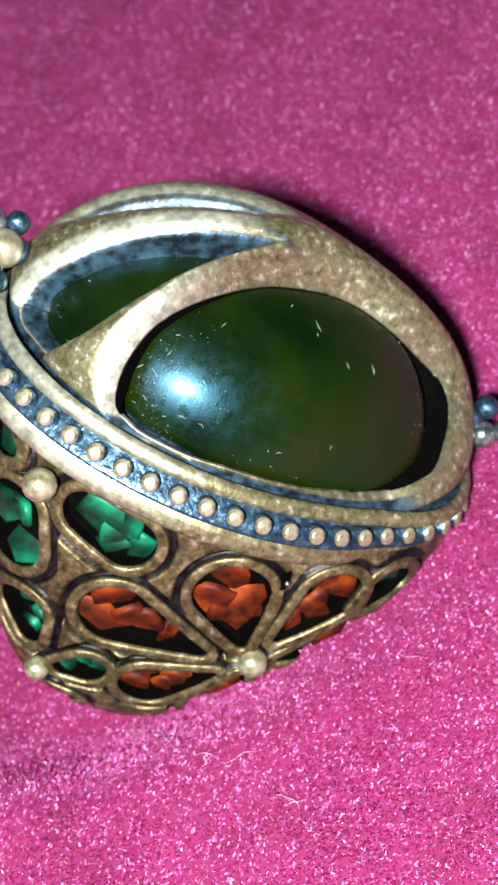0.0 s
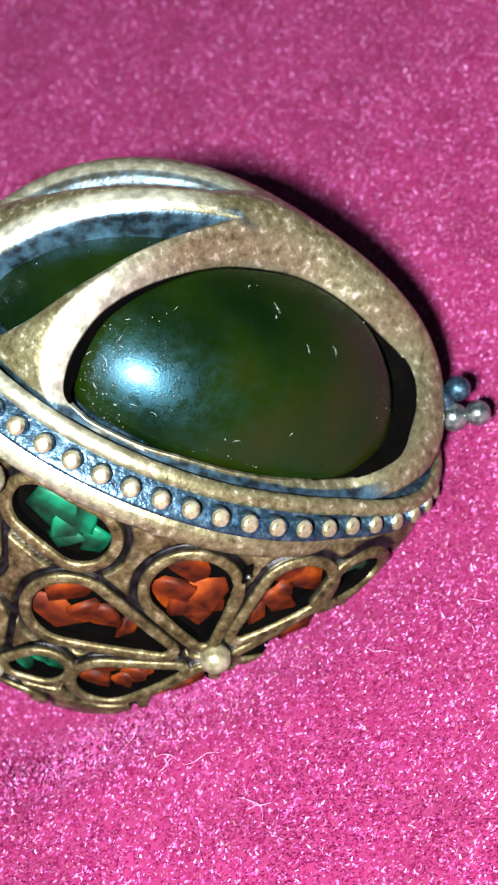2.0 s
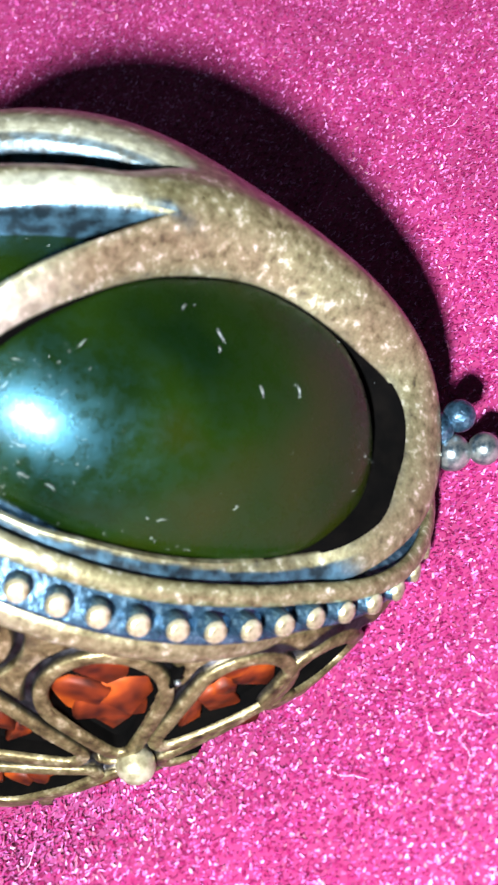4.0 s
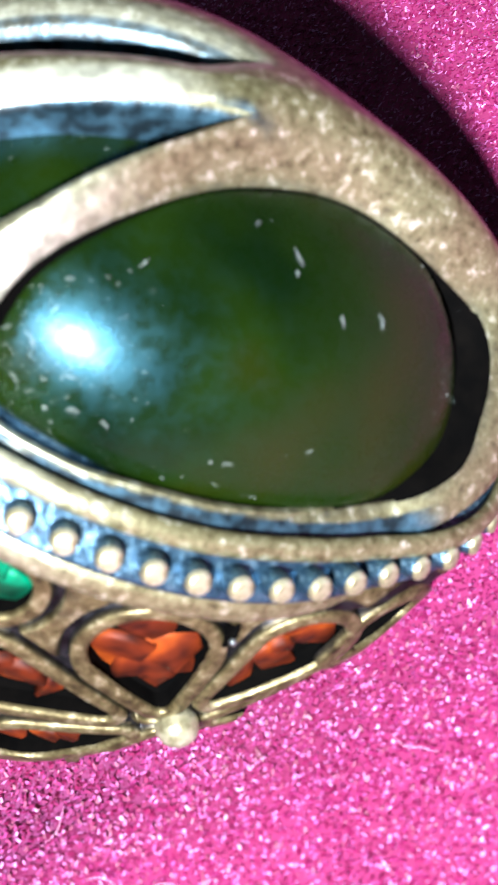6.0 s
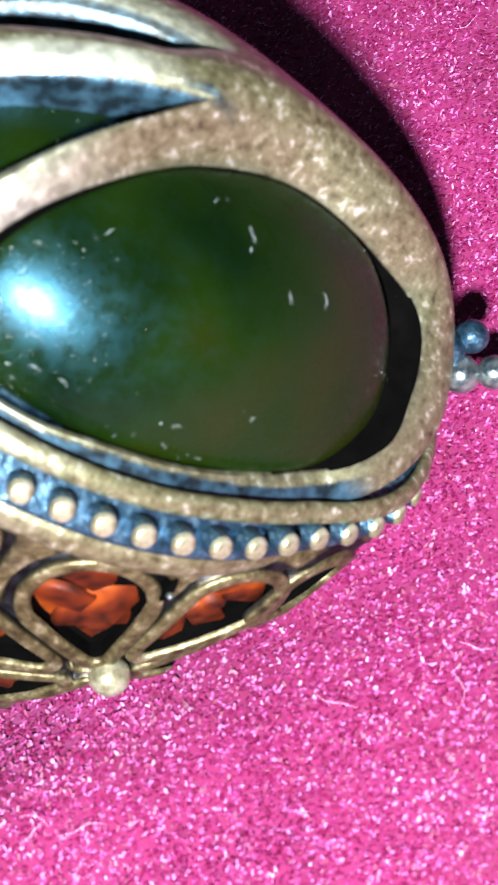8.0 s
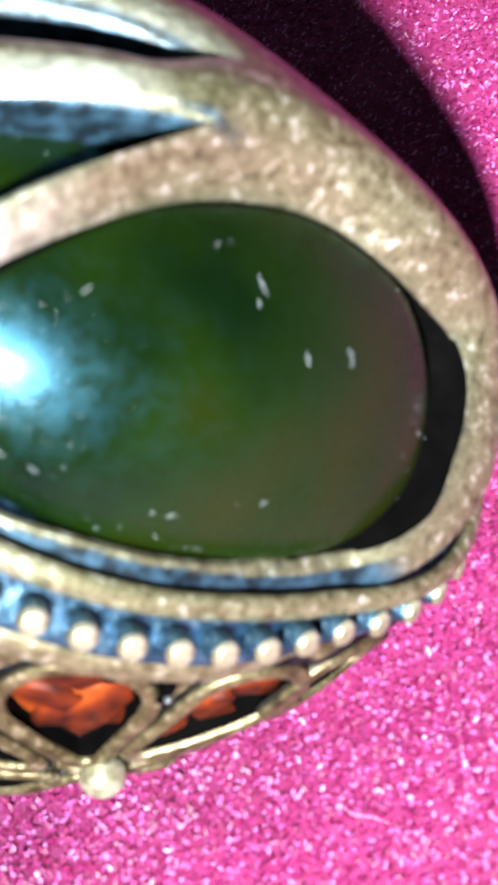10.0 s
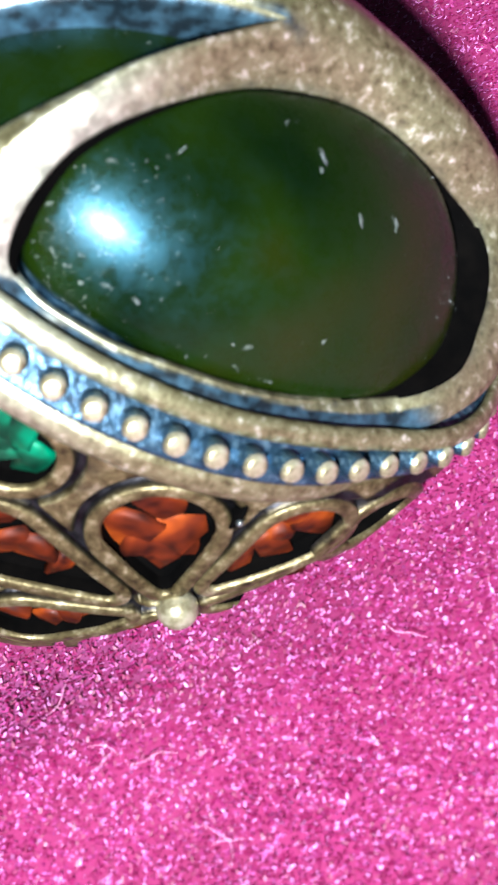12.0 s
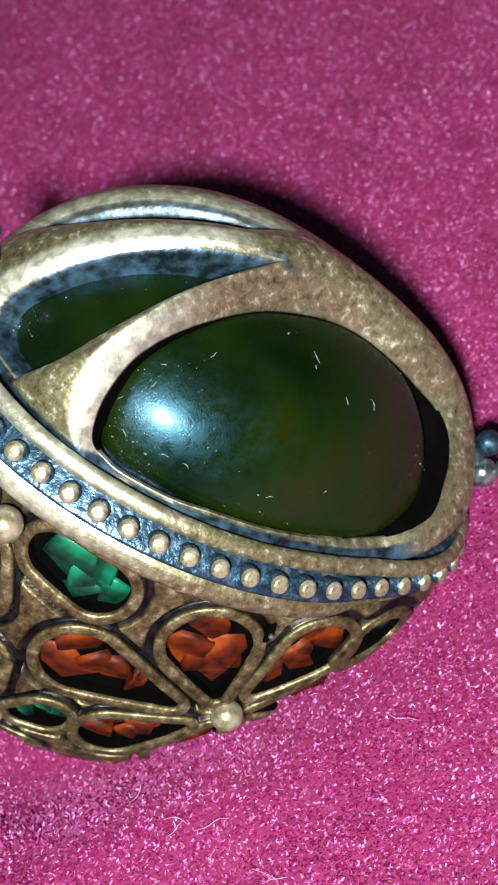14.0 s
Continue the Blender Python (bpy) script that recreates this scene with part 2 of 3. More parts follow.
OPENINGS = [
    spline([(-.508, -.745), (-.50, -.66), (-.457, -.555), (-.42, -.487), (-.36, -.421), (-.29, -.357), (-.21, -.288), (-.125, -.216), (-.035, -.15), (.08, -.088),
            (.20, -.047), (.31, -.037), (.43, -.045), (.54, -.047), (.625, -.064), (.682, -.125), (.71, -.21), (.718, -.312), (.707, -.44), (.66, -.57),
            (.60, -.695), (.435, -.82), (.28, -.884), (.13, -.916), (-.02, -.926), (-.2, -.915), (-.37, -.865), (-.46, -.815)], True, 10),
    np.concatenate([spline([(-.045, -.055), (-.139, -.064), (-.215, -.071), (-.367, -.086), (-.528, -.104), (-.68, -.123), (-.823, -.132), (-.90, -.19), (-.889, -.30), (-.785, -.485)], False),
                    spline([(-.785, -.485), (-.616, -.466), (-.44, -.37), (-.29, -.258), (-.168, -.166), (-.045, -.055)], False)]),
    np.concatenate([spline([(-.05, .115), (-.136, .045), (-.213, .035), (-.367, .035), (-.532, .06), (-.647, .13), (-.72, .22)], False),
                    spline([(-.72, .22), (-.64, .29), (-.5, .275), (-.37, .25), (-.2, .205), (-.09, .155), (-.05, .115)], False)]),
]
STONES = [
    spline([(-.55, -.72), (-.53, -.60), (-.46, -.47), (-.38, -.385), (-.24, -.265), (-.1, -.16), (.05, -.075), (.2, -.01), (.36, -.005), (.50, -.025), (.60, -.10),
            (.678, -.18), (.733, -.28), (.762, -.385), (.756, -.50), (.692, -.65), (.54, -.81), (.33, -.91), (.1, -.963), (-.14, -.96), (-.39, -.88), (-.52, -.80)], True),
    spline([(.0, -.02), (-.2, -.012), (-.40, -.018), (-.58, -.03), (-.75, -.06), (-.88, -.14), (-.90, -.28), (-.84, -.43), (-.75, -.54), (-.58, -.53), (-.3, -.31)], True),
    spline([(.0, .10), (-.3, .015), (-.62, .035), (-.78, .25), (-.6, .36), (-.3, .30)], True),
]


FOOT = 0.957


def stone_scale(r):
    """How far out the stones' crown lies, as a share of the dome's skin."""
    return 0.72 + 0.30 * r - 0.15 * r**2


def edge_drop(u):
    """How deep the edge of the great opening lies under the dome's skin, in mm: the straps over it and beside it slope down to the stone."""
    x, y = u[:, 0], u[:, 1]
    plain = 0.24 + 0.18 * step(-0.3, 0, x) + 1.6 * np.exp(-((x - 0.24) / 0.40) ** 2) * step(-0.5, -0.3, y) + 0.62 * step(0.55, 0.74, -y) * step(-0.56, -0.46, x) + 0.5 * step(0.1, 0.8, x) * step(0.3, 0.75, -y)
    full = np.maximum(plain, 11 * (1 - stone_scale(np.hypot(x, y))) - 0.06)
    return plain + (full - plain) * step(-0.66, -0.48, y) * (1 - step(0.50, 0.70, x)) * (0.42 + 0.58 * step(-0.44, -0.08, x))


def build_dome():
    rows, cols = 230, 640
    th, ph = np.linspace(0.002, 1, rows), np.linspace(0, 2 * np.pi, cols, endpoint=False)
    u = np.stack([np.outer(th, np.cos(ph)), np.outer(th, np.sin(ph))], -1).reshape(-1, 2) * FOOT
    d = np.max([inside_distance(u, o) for o in OPENINGS], 0)
    u, faces = pierce(u, grid_faces(rows, cols, True)[:, ::-1], d, OPENINGS)
    each = [np.minimum(inside_distance(u, o) * 16.0, 0) for o in OPENINGS]
    small = np.max([*each[1:], np.minimum(np.hypot(u[:, 0], u[:, 1]) - FOOT, 0) * 16.0], 0)
    h = np.interp(small, [-1.8, -1.2, -0.8, -0.5, -0.3, -0.15, 0.0], [0.14, 0.10, 0.05, -0.04, -0.12, -0.22, -0.40])
    k = np.clip(-each[0] / (1.45 + 0.38 * (edge_drop(u) - 0.3)), 0, 1)
    h = np.minimum(h, 0.14 - (0.14 + edge_drop(u)) * (1 - k) ** 2.0)
    d = np.maximum(each[0], small)
    verts, darkening, all_faces = [on_dome(dome_dir(u), 1 + h / 11)], [np.maximum.reduce([0.15 * step(-0.2, 0, d), 0.9 * np.exp(-(((u[:, 0] + 0.06) / 0.05) ** 2) - ((u[:, 1] + 0.056) / 0.014) ** 2), step(0, 0.04, -each[0] - 0.05 - 0.22 * step(0.25, 0.7, u[:, 0])) * step(0.55, 0.66, -u[:, 1]) * step(-0.42, -0.34, u[:, 0]) * step(0.86, 0.9, np.hypot(u[:, 0], u[:, 1])), step(0.915, 0.93, np.hypot(u[:, 0], u[:, 1])) * step(-0.3, -0.45, u[:, 0])])], [faces]
    # Rows of (inset, height, share of blue-grey), the share growing down the wall.
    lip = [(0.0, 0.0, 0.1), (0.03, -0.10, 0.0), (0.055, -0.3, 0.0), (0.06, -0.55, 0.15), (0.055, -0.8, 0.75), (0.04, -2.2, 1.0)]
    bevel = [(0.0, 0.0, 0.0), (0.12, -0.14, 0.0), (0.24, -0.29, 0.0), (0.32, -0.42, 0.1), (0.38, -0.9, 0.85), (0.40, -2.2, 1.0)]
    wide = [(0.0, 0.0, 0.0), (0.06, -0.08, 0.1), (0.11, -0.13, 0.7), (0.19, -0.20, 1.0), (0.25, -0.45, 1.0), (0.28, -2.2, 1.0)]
    # Paler metal where straps gleam: some silver wear, and highlight put into colour.
    pale_edge = 1 - step(0.25, 0.85, k)
    pale_edge = np.maximum(pale_edge * (1 - 0.95 * step(-0.42, -0.18, u[:, 0])), step(-1.1, -0.5, each[1]) * step(-0.05, 0.0, u[:, 1] - 0.09 * u[:, 0] + 0.06) * (1 - step(-0.25, -0.08, u[:, 0])))
    wear_highlight = [np.maximum(pale_edge, 0.5 * step(-0.9, -0.4, each[2]))]
    # Shade in the gaps beside the stones, painted near-black on the walls.
    wall_shade, dark_faces = [np.zeros(len(verts[0]))], [np.zeros(len(faces), bool)]
    for i, o in enumerate(OPENINGS):
        p, nrm = even(o, 420)
        base = sum(len(v) for v in verts)
        top = -edge_drop(p) if i == 0 else np.full(len(p), -0.40)
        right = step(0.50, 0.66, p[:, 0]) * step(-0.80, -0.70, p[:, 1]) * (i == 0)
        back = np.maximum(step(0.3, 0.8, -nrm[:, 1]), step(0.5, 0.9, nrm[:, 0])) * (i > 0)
        end = step(0.4, 0.8, nrm[:, 0]) * (i == 1)
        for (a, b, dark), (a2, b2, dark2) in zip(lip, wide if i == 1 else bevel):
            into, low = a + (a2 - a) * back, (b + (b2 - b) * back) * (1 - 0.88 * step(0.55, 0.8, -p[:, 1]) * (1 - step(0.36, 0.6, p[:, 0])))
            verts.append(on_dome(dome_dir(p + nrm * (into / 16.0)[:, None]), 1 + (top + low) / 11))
            wall_shade.append(np.maximum(right, 0.8 * (i == 0) * step(-0.82, -0.74, p[:, 1])) * (into > 0.01))
            wear_highlight.append((0.7 - 0.65 * step(-0.42, -0.18, p[:, 0]) * (i < 2)) * (into < 0.2))
            darkening.append(np.clip(dark + (dark2 - dark) * back + 0.8 * (i == 2) * (into > 0.1) + 0.75 * end * (into > 0.05), 0, 1 if i else 0.12))
        ring = grid_faces(len(lip), len(p), True)[:, ::-1]
        all_faces.append(ring + base)
        dark_faces.append(np.concatenate(wall_shade[-len(lip):])[ring].mean(1) > 0.45)
    me = mesh_of("dome_frame", np.concatenate(verts), np.concatenate(all_faces), [gold, gap_shade], np.concatenate(dark_faces).astype(int), darkening=np.concatenate(darkening), wall_shade=np.concatenate(wall_shade), wear_highlight=np.concatenate(wear_highlight))
    return part("dome_frame", me, label="worn antique gold openwork dome with rounded straps")


def build_stone(ring, label):
    mid = ring.mean(0)
    k = np.linspace(0, 1, 44)
    u = (mid + (ring - mid)[None] * k[1:, None, None]).reshape(-1, 2)
    u = np.concatenate([mid[None], u])
    dd = np.concatenate([[1.0], np.repeat(1 - k[1:], len(ring))])
    r = np.hypot(u[:, 0], u[:, 1])
    s = stone_scale(r) - 0.07 * (1 - np.sqrt(1 - (1 - np.clip(dd / 0.16, 0, 1)) ** 2))
    verts = on_dome(dome_dir(u), s)
    m = len(ring)
    faces = [(0, 1 + i, 1 + (i + 1) % m) for i in range(m)]
    for row in range(len(k) - 2):
        b = 1 + row * m
        faces += [(b + i, b + m + i, b + m + (i + 1) % m, b + (i + 1) % m) for i in range(m)]
    base = len(verts)
    low = (verts[-m:] - DOME_AT) * 0.93 + DOME_AT
    verts = np.concatenate([verts, low])
    b = base - m
    faces += [(b + i, base + i, base + (i + 1) % m, b + (i + 1) % m) for i in range(m)]
    faces.append(tuple(range(base, base + m))[::-1])
    me = mesh_of("cabochon", verts, faces, [stone_mat])
    bm = bmesh.new()
    bm.from_mesh(me)
    bmesh.ops.recalc_face_normals(bm, faces=bm.faces)
    bm.to_mesh(me)
    bm.free()
    return part("cabochon", me, label=label)


# ---- the band round the egg ----
BAND_B = 11.66


def band_point(phi, out, c):
    a = np.where(np.cos(phi) > 0, 14.7, 15.6)
    x, y = a * np.cos(phi), BAND_B * np.sin(phi)
    nx, ny = np.cos(phi) / a, np.sin(phi) / BAND_B
    ln = np.hypot(nx, ny)
    out = out + 1.3 * step(0.6, 1.0, np.cos(phi))
    return np.stack([x + nx / ln * out, y + ny / ln * out, np.zeros_like(phi) + c], -1)


def build_band(name, profile, mat, label, flare=0.0):
    cols = 320
    ph = np.linspace(0, 2 * np.pi, cols, endpoint=False)
    verts = np.concatenate([band_point(ph, o + flare * step(0.3, 1.0, np.cos(ph)), c) for o, c in profile])
    # Gold rims paler round their left end: their highlight put into the colour.
    worn = np.tile(0.75 * (1 - step(-0.75, 0.0, np.cos(ph))), len(profile)) * (mat is gold)
    return part(name, mesh_of(name, verts, grid_faces(len(profile), cols, True), [mat], wear_highlight=worn), label=label)


def tube(o, c, ro, rc, turn=0.0, n=15):
    t = np.linspace(0, 2 * np.pi, n)
    x, y = ro * np.cos(t), rc * np.sin(t)
    return [(o + a * math.cos(turn) - b * math.sin(turn), c + a * math.sin(turn) + b * math.cos(turn)) for a, b in zip(x, y)]


def ball_mesh(name, mat, flat=1.0, seg=20):
    bm = bmesh.new()
    bmesh.ops.create_uvsphere(bm, u_segments=seg, v_segments=seg // 2 + 2, radius=MM)
    for v in bm.verts:
        v.co.z = min(v.co.z, flat * MM)
    for f in bm.faces:
        f.smooth = True
    me = bpy.data.meshes.new(name)
    bm.to_mesh(me)
    bm.free()
    me.materials.append(mat)
    return me


# ---- the lower bowl and its cells of glass ----
LEVELS = [-1.3, -1.7, -2.4, -6, -10, -14, -17, -19, -20.8, -22.2, -23.0]
HALF_A = [13.2, 14.9, 15.2, 13.9, 12.4, 10.7, 8.8, 7.3, 5.6, 3.0, 0.2]
HALF_B = [9.2, 10.4, 10.5, 10.6, 10.6, 10.2, 9.4, 8.6, 7.2, 4.3, 0.3]
SHIFT = [0.6, 0.9, 1.0, 1.1, 1.1, 0.9, 0.4, 0.3, 0.8, 1.0, 1.0]

# (round centre x, z, its radius, tip x, z, tip radius, colour)
CELLS = [
    (2.95, -6.3, 2.42, 5.0, -9.5, 0.5, "orange"), (-2.6, -10.3, 2.3, 3.2, -11.1, 0.45, "orange"),
    (8.7, -4.8, 1.92, 6.9, -8.6, 0.4, "orange"), (1.5, -15.3, 1.9, 4.6, -12.7, 0.4, "orange"),
    (11.4, -8.0, 1.82, 7.9, -10.3, 0.4, "orange"), (6.2, -15.8, 1.95, 6.3, -12.4, 0.4, "orange"),
    (-4.0, -5.1, 1.80, -6.6, -4.6, 1.55, "green"), (-9.9, -9.2, 2.2, -10.0, -6.9, 1.4, "green"),
    (-13.0, -3.9, 1.9, -11.8, -4.2, 0.8, "green"), (-7.2, -13.5, 1.45, -6.2, -15.2, 0.8, "green"),
    (-2.3, -15.6, 1.35, -3.5, -16.5, 0.7, "green"), (-2.2, -20.2, 1.2, -3.2, -19.6, 0.5, "green"),
    (12.2, -4.0, 1.42, 11.0, -5.6, 0.5, "green"),
]


def cell_distance(p, cell):
    """Distance to a tear-shaped cell, negative inside."""
    x0, z0, r0, x1, z1, r1 = cell[:6]
    a, e = np.array([x0, z0]), np.array([x1 - x0, z1 - z0])
    k = np.clip(((p - a) @ e) / (e @ e), 0, 1)
    return np.hypot(*(p - a - k[:, None] * e).T) - (r0 + (r1 - r0) * k)


def squareness(c):
    return np.interp(-c, [1.6, 3.5, 8.0], [2.15, 2.4, 2.9])


def bowl_point(phi, c):
    a, b = np.interp(-c, [-v for v in LEVELS], HALF_A), np.interp(-c, [-v for v in LEVELS], HALF_B)
    n = squareness(c)
    r = ((np.abs(np.cos(phi)) / a) ** n + (np.abs(np.sin(phi)) / b) ** n) ** (-1 / n)
    return np.stack([r * np.cos(phi) + np.interp(-c, [-v for v in LEVELS], SHIFT), r * np.sin(phi), c], -1)


def bowl_frame(x, c):
    """The place on the front wall at x and height c, and its outward normal."""
    phi = np.linspace(np.pi, 2 * np.pi, 400)
    p = bowl_point(phi, np.full(400, float(c)))
    i = int(np.argmin(abs(p[:, 0] - x)))
    i = min(max(i, 2), 397)
    up = bowl_point(phi[i:i + 1], np.array([c + 0.3]))[0]
    n = np.cross(p[i + 1] - p[i - 1], up - p[i])
    return p[i], n / np.linalg.norm(n)


def wall(x, c):
    """The front wall over (x, c)."""
    lv = [-v for v in LEVELS]
    a, b, x0 = np.interp(-c, lv, HALF_A), np.interp(-c, lv, HALF_B), np.interp(-c, lv, SHIFT)
    k, n = np.clip(np.abs(x - x0) / a, 0, 0.9995), squareness(c)
    return np.stack([x, -b * (1 - k**n) ** (1 / n), c], -1), np.stack([np.sign(x - x0) * k ** (n - 1) / a * b, -((1 - k**n) ** ((n - 1) / n)), 0 * x], -1)


def cell_outline(cell, n=84):
    """The tear's outline: an arc round each end and the straight sides between."""
    x0, z0, r0, x1, z1, r1 = cell[:6]
    ln, way = math.hypot(x1 - x0, z1 - z0), math.atan2(z1 - z0, x1 - x0)
    lean = math.acos(max(-1.0, min(1.0, (r0 - r1) / ln)))
    a = np.linspace(way + lean, way + 2 * np.pi - lean, n * 2 // 3)
    b = np.linspace(way - lean, way + lean, n // 3)
    return np.concatenate([np.stack([x0 + r0 * np.cos(a), z0 + r0 * np.sin(a)], -1), np.stack([x1 + r1 * np.cos(b), z1 + r1 * np.sin(b)], -1)])


def build_bowl():
    ph = np.concatenate([np.linspace(np.pi - 0.15, 2 * np.pi + 0.15, 620), np.linspace(2 * np.pi + 0.2, 3 * np.pi - 0.2, 70)])
    cs = np.concatenate([np.linspace(-1.3, -19, 210), np.linspace(-19.15, -23.0, 30)])
    C, P = np.meshgrid(cs, ph, indexing="ij")
    p = bowl_point(P.ravel(), C.ravel())
    flat = p[:, [0, 2]]
    d = np.min([cell_distance(flat, cell) for cell in CELLS], 0)
    d[p[:, 1] > -0.5] = 5
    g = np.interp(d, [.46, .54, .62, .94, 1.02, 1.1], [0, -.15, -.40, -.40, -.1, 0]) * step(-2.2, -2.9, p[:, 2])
    out = (p - np.stack([np.interp(-p[:, 2], [-v for v in LEVELS], SHIFT), 0 * d, 0 * d], -1)) * [1, 1, 0]
    out /= np.maximum(np.linalg.norm(out, axis=1), 1e-6)[:, None]
    faces = grid_faces(len(cs), len(ph), True)[:, ::-1]
    faces = faces[d[faces].max(1) > 0.02]
    # Near-black in the groove round each cell, fainter patches over the rest.
    darkening = np.maximum(step(0.48, 0.55, d) * (1 - step(0.93, 1.05, d)), 0.12 + 0.3 * np.sin(p[:, 0] * 2.3 + 1.7 * np.sin(p[:, 2] * 1.9)) * np.sin(p[:, 2] * 2.7))
    return part("bowl", mesh_of("bowl", p + out * g[:, None], faces, [brass], darkening=darkening), label="antique gold openwork bowl between the glass cells")


def lift(flat, high):
    q, n = wall(flat[:, 0], flat[:, 1])
    return q + n / np.linalg.norm(n, axis=1)[:, None] * high


def chip_mesh(rng):
    """A broken chip of glass: an uneven polygon with a slanted, slightly ridged top."""
    n = rng.randint(4, 5)
    t0, low, mid, top = rng.random() * 6.28, [], [], []
    sx, sy = rng.uniform(-0.28, 0.28), rng.uniform(-0.28, 0.28)
    for i in range(n):
        t = t0 + (i + rng.uniform(-0.28, 0.28)) * 6.283 / n
        r = rng.uniform(0.8, 1.25)
        x, y = r * math.cos(t), r * math.sin(t) * 0.75
        low.append((x, y, -0.4))
        mid.append((x * 0.98, y * 0.98, sx * x + sy * y))
        top.append((x * 0.84, y * 0.84, 0.18 + sx * x + sy * y))
    verts = low + mid + top + [(rng.uniform(-0.2, 0.2), rng.uniform(-0.2, 0.2), 0.26)]
    faces = [(r * n + i, r * n + (i + 1) % n, (r + 1) * n + (i + 1) % n, (r + 1) * n + i) for r in range(2) for i in range(n)]
    return verts, faces + [(2 * n + i, 2 * n + (i + 1) % n, 3 * n) for i in range(n)]


def build_cells():
    rng = random.Random(5)
    shapes = {c: [] for c in ("orange", "green")}
    for colour, mat in (("orange", orange_glass), ("green", green_glass)):
        for _ in range(7):
            shapes[colour].append(mesh_of("glass_chip", *chip_mesh(rng), [mat]))
    for cell in CELLS:
        x0, z0, r0, x1, z1, r1, colour = cell
        mid, n = bowl_frame(x0 + (x1 - x0) * 0.3, z0 + (z1 - z0) * 0.3)
        inlay = new("inlay")
        inlay.parent = pendant
        inlay.location = Vector(mid) * MM
        tagged(inlay, f"{colour} glass chips set in a tear-shaped cell")
        p, nrm = even(cell_outline(cell), 96)
        # Shade inside the cell is painted near-black on the inner rows; foot darkened.
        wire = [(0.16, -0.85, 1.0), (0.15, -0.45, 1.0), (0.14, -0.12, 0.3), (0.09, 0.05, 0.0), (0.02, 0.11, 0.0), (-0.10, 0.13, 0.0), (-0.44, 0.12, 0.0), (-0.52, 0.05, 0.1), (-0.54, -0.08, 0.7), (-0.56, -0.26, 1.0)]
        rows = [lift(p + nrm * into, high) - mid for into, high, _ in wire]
        me = mesh_of("wire", np.concatenate(rows), grid_faces(len(wire), len(p), True)[:, ::-1], [brass, gap_shade],
                     (np.arange((len(wire) - 1) * len(p)) < 2 * len(p)).astype(int), darkening=np.repeat([w[2] for w in wire], len(p)))
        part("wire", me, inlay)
        core = np.array([x0 + (x1 - x0) * 0.3, z0 + (z1 - z0) * 0.3])
        # Floor of the cell, coloured near-black for the shade between the chips.
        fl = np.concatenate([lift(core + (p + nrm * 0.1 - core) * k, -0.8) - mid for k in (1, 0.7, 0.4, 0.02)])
        part("setting", mesh_of("setting", fl, grid_faces(4, len(p), True)[:, ::-1], [gap_shade]), inlay)
        ln = math.hypot(x1 - x0, z1 - z0)
        steps = [0.0, 0.0, 0.0, 0.3, 0.62] if ln > 2.5 else [0.0, 0.0, 0.8]
        for j, k in enumerate(steps):
            r = r0 + (r1 - r0) * k
            off = 0.5 * r if k == 0 else 0.1 * r
            ang = j * 2.1 + rng.uniform(-0.4, 0.4)
            px, pz = x0 + (x1 - x0) * k + off * math.cos(ang), z0 + (z1 - z0) * k + off * math.sin(ang)
            at, n = bowl_frame(px, pz)
            chip = new("glass_chip", rng.choice(shapes[colour]))
            chip.parent = inlay
            q = Vector(n).to_track_quat("Z", "Y").to_matrix().to_4x4() @ pose(0, 0, 0, rng.uniform(-16, 16), rng.uniform(-16, 16), rng.uniform(0, 360))
            size = max(0.40, r * (0.68 if k == 0 else 0.86)) * rng.uniform(0.92, 1.12)
            chip.matrix_basis = Matrix.Translation((Vector(at) - Vector(n) * 0.62 - Vector(mid)) * MM) @ q @ Matrix.Diagonal((size, size, 0.7, 1))


# ---- velvet ----
def cloth_height(x, y):
    """The cloth sinks under the pendant, most under its round end."""
    ax, ay, bx, by = -13.0, 0.5, 12.0, -3.0
    along = ((x - ax) * (bx - ax) + (y - ay) * (by - ay)) / ((bx - ax) ** 2 + (by - ay) ** 2)
    k = np.clip(along, 0, 1)
    far = np.hypot(x - ax - k * (bx - ax), y - ay - k * (by - ay))
    side = ((x - ax) * (ay - by) + (y - ay) * (bx - ax)) / math.hypot(bx - ax, by - ay)
    far = far * (1 - 0.26 * step(1, 8, side))
    depth = 5.9 - 4.9 * step(-0.22, 0.88, along)
    dent = -depth * (1 - step(7.0 - 1.0 * k, 17.5 - 4 * k, far))
    wave = 0.18 * np.sin(x * 0.11 + 0.4) * np.sin(y * 0.09)
    return dent + wave


def build_cloth():
    near = np.arange(-40, 82.1, 0.6)
    far = np.array([85, 92, 100, 125, 160, 220, 300, 400])
    ax = np.concatenate([-far[::-1] + 30, near, far])
    X, Y = np.meshgrid(ax, ax, indexing="xy")
    x, y = X.ravel(), Y.ravel()
    z = np.where((np.abs(x) < 80) & (np.abs(y) < 80), cloth_height(x, y), 0)
    verts = np.stack([x, y, z - 0.208], -1)
    ob = new("velvet_cloth", mesh_of("velvet_cloth", verts, grid_faces(len(ax), len(ax), False), [velvet_mat]))
    return tagged(ob, "magenta velvet cloth spread flat with a soft dent", "cloth", kind="structure")


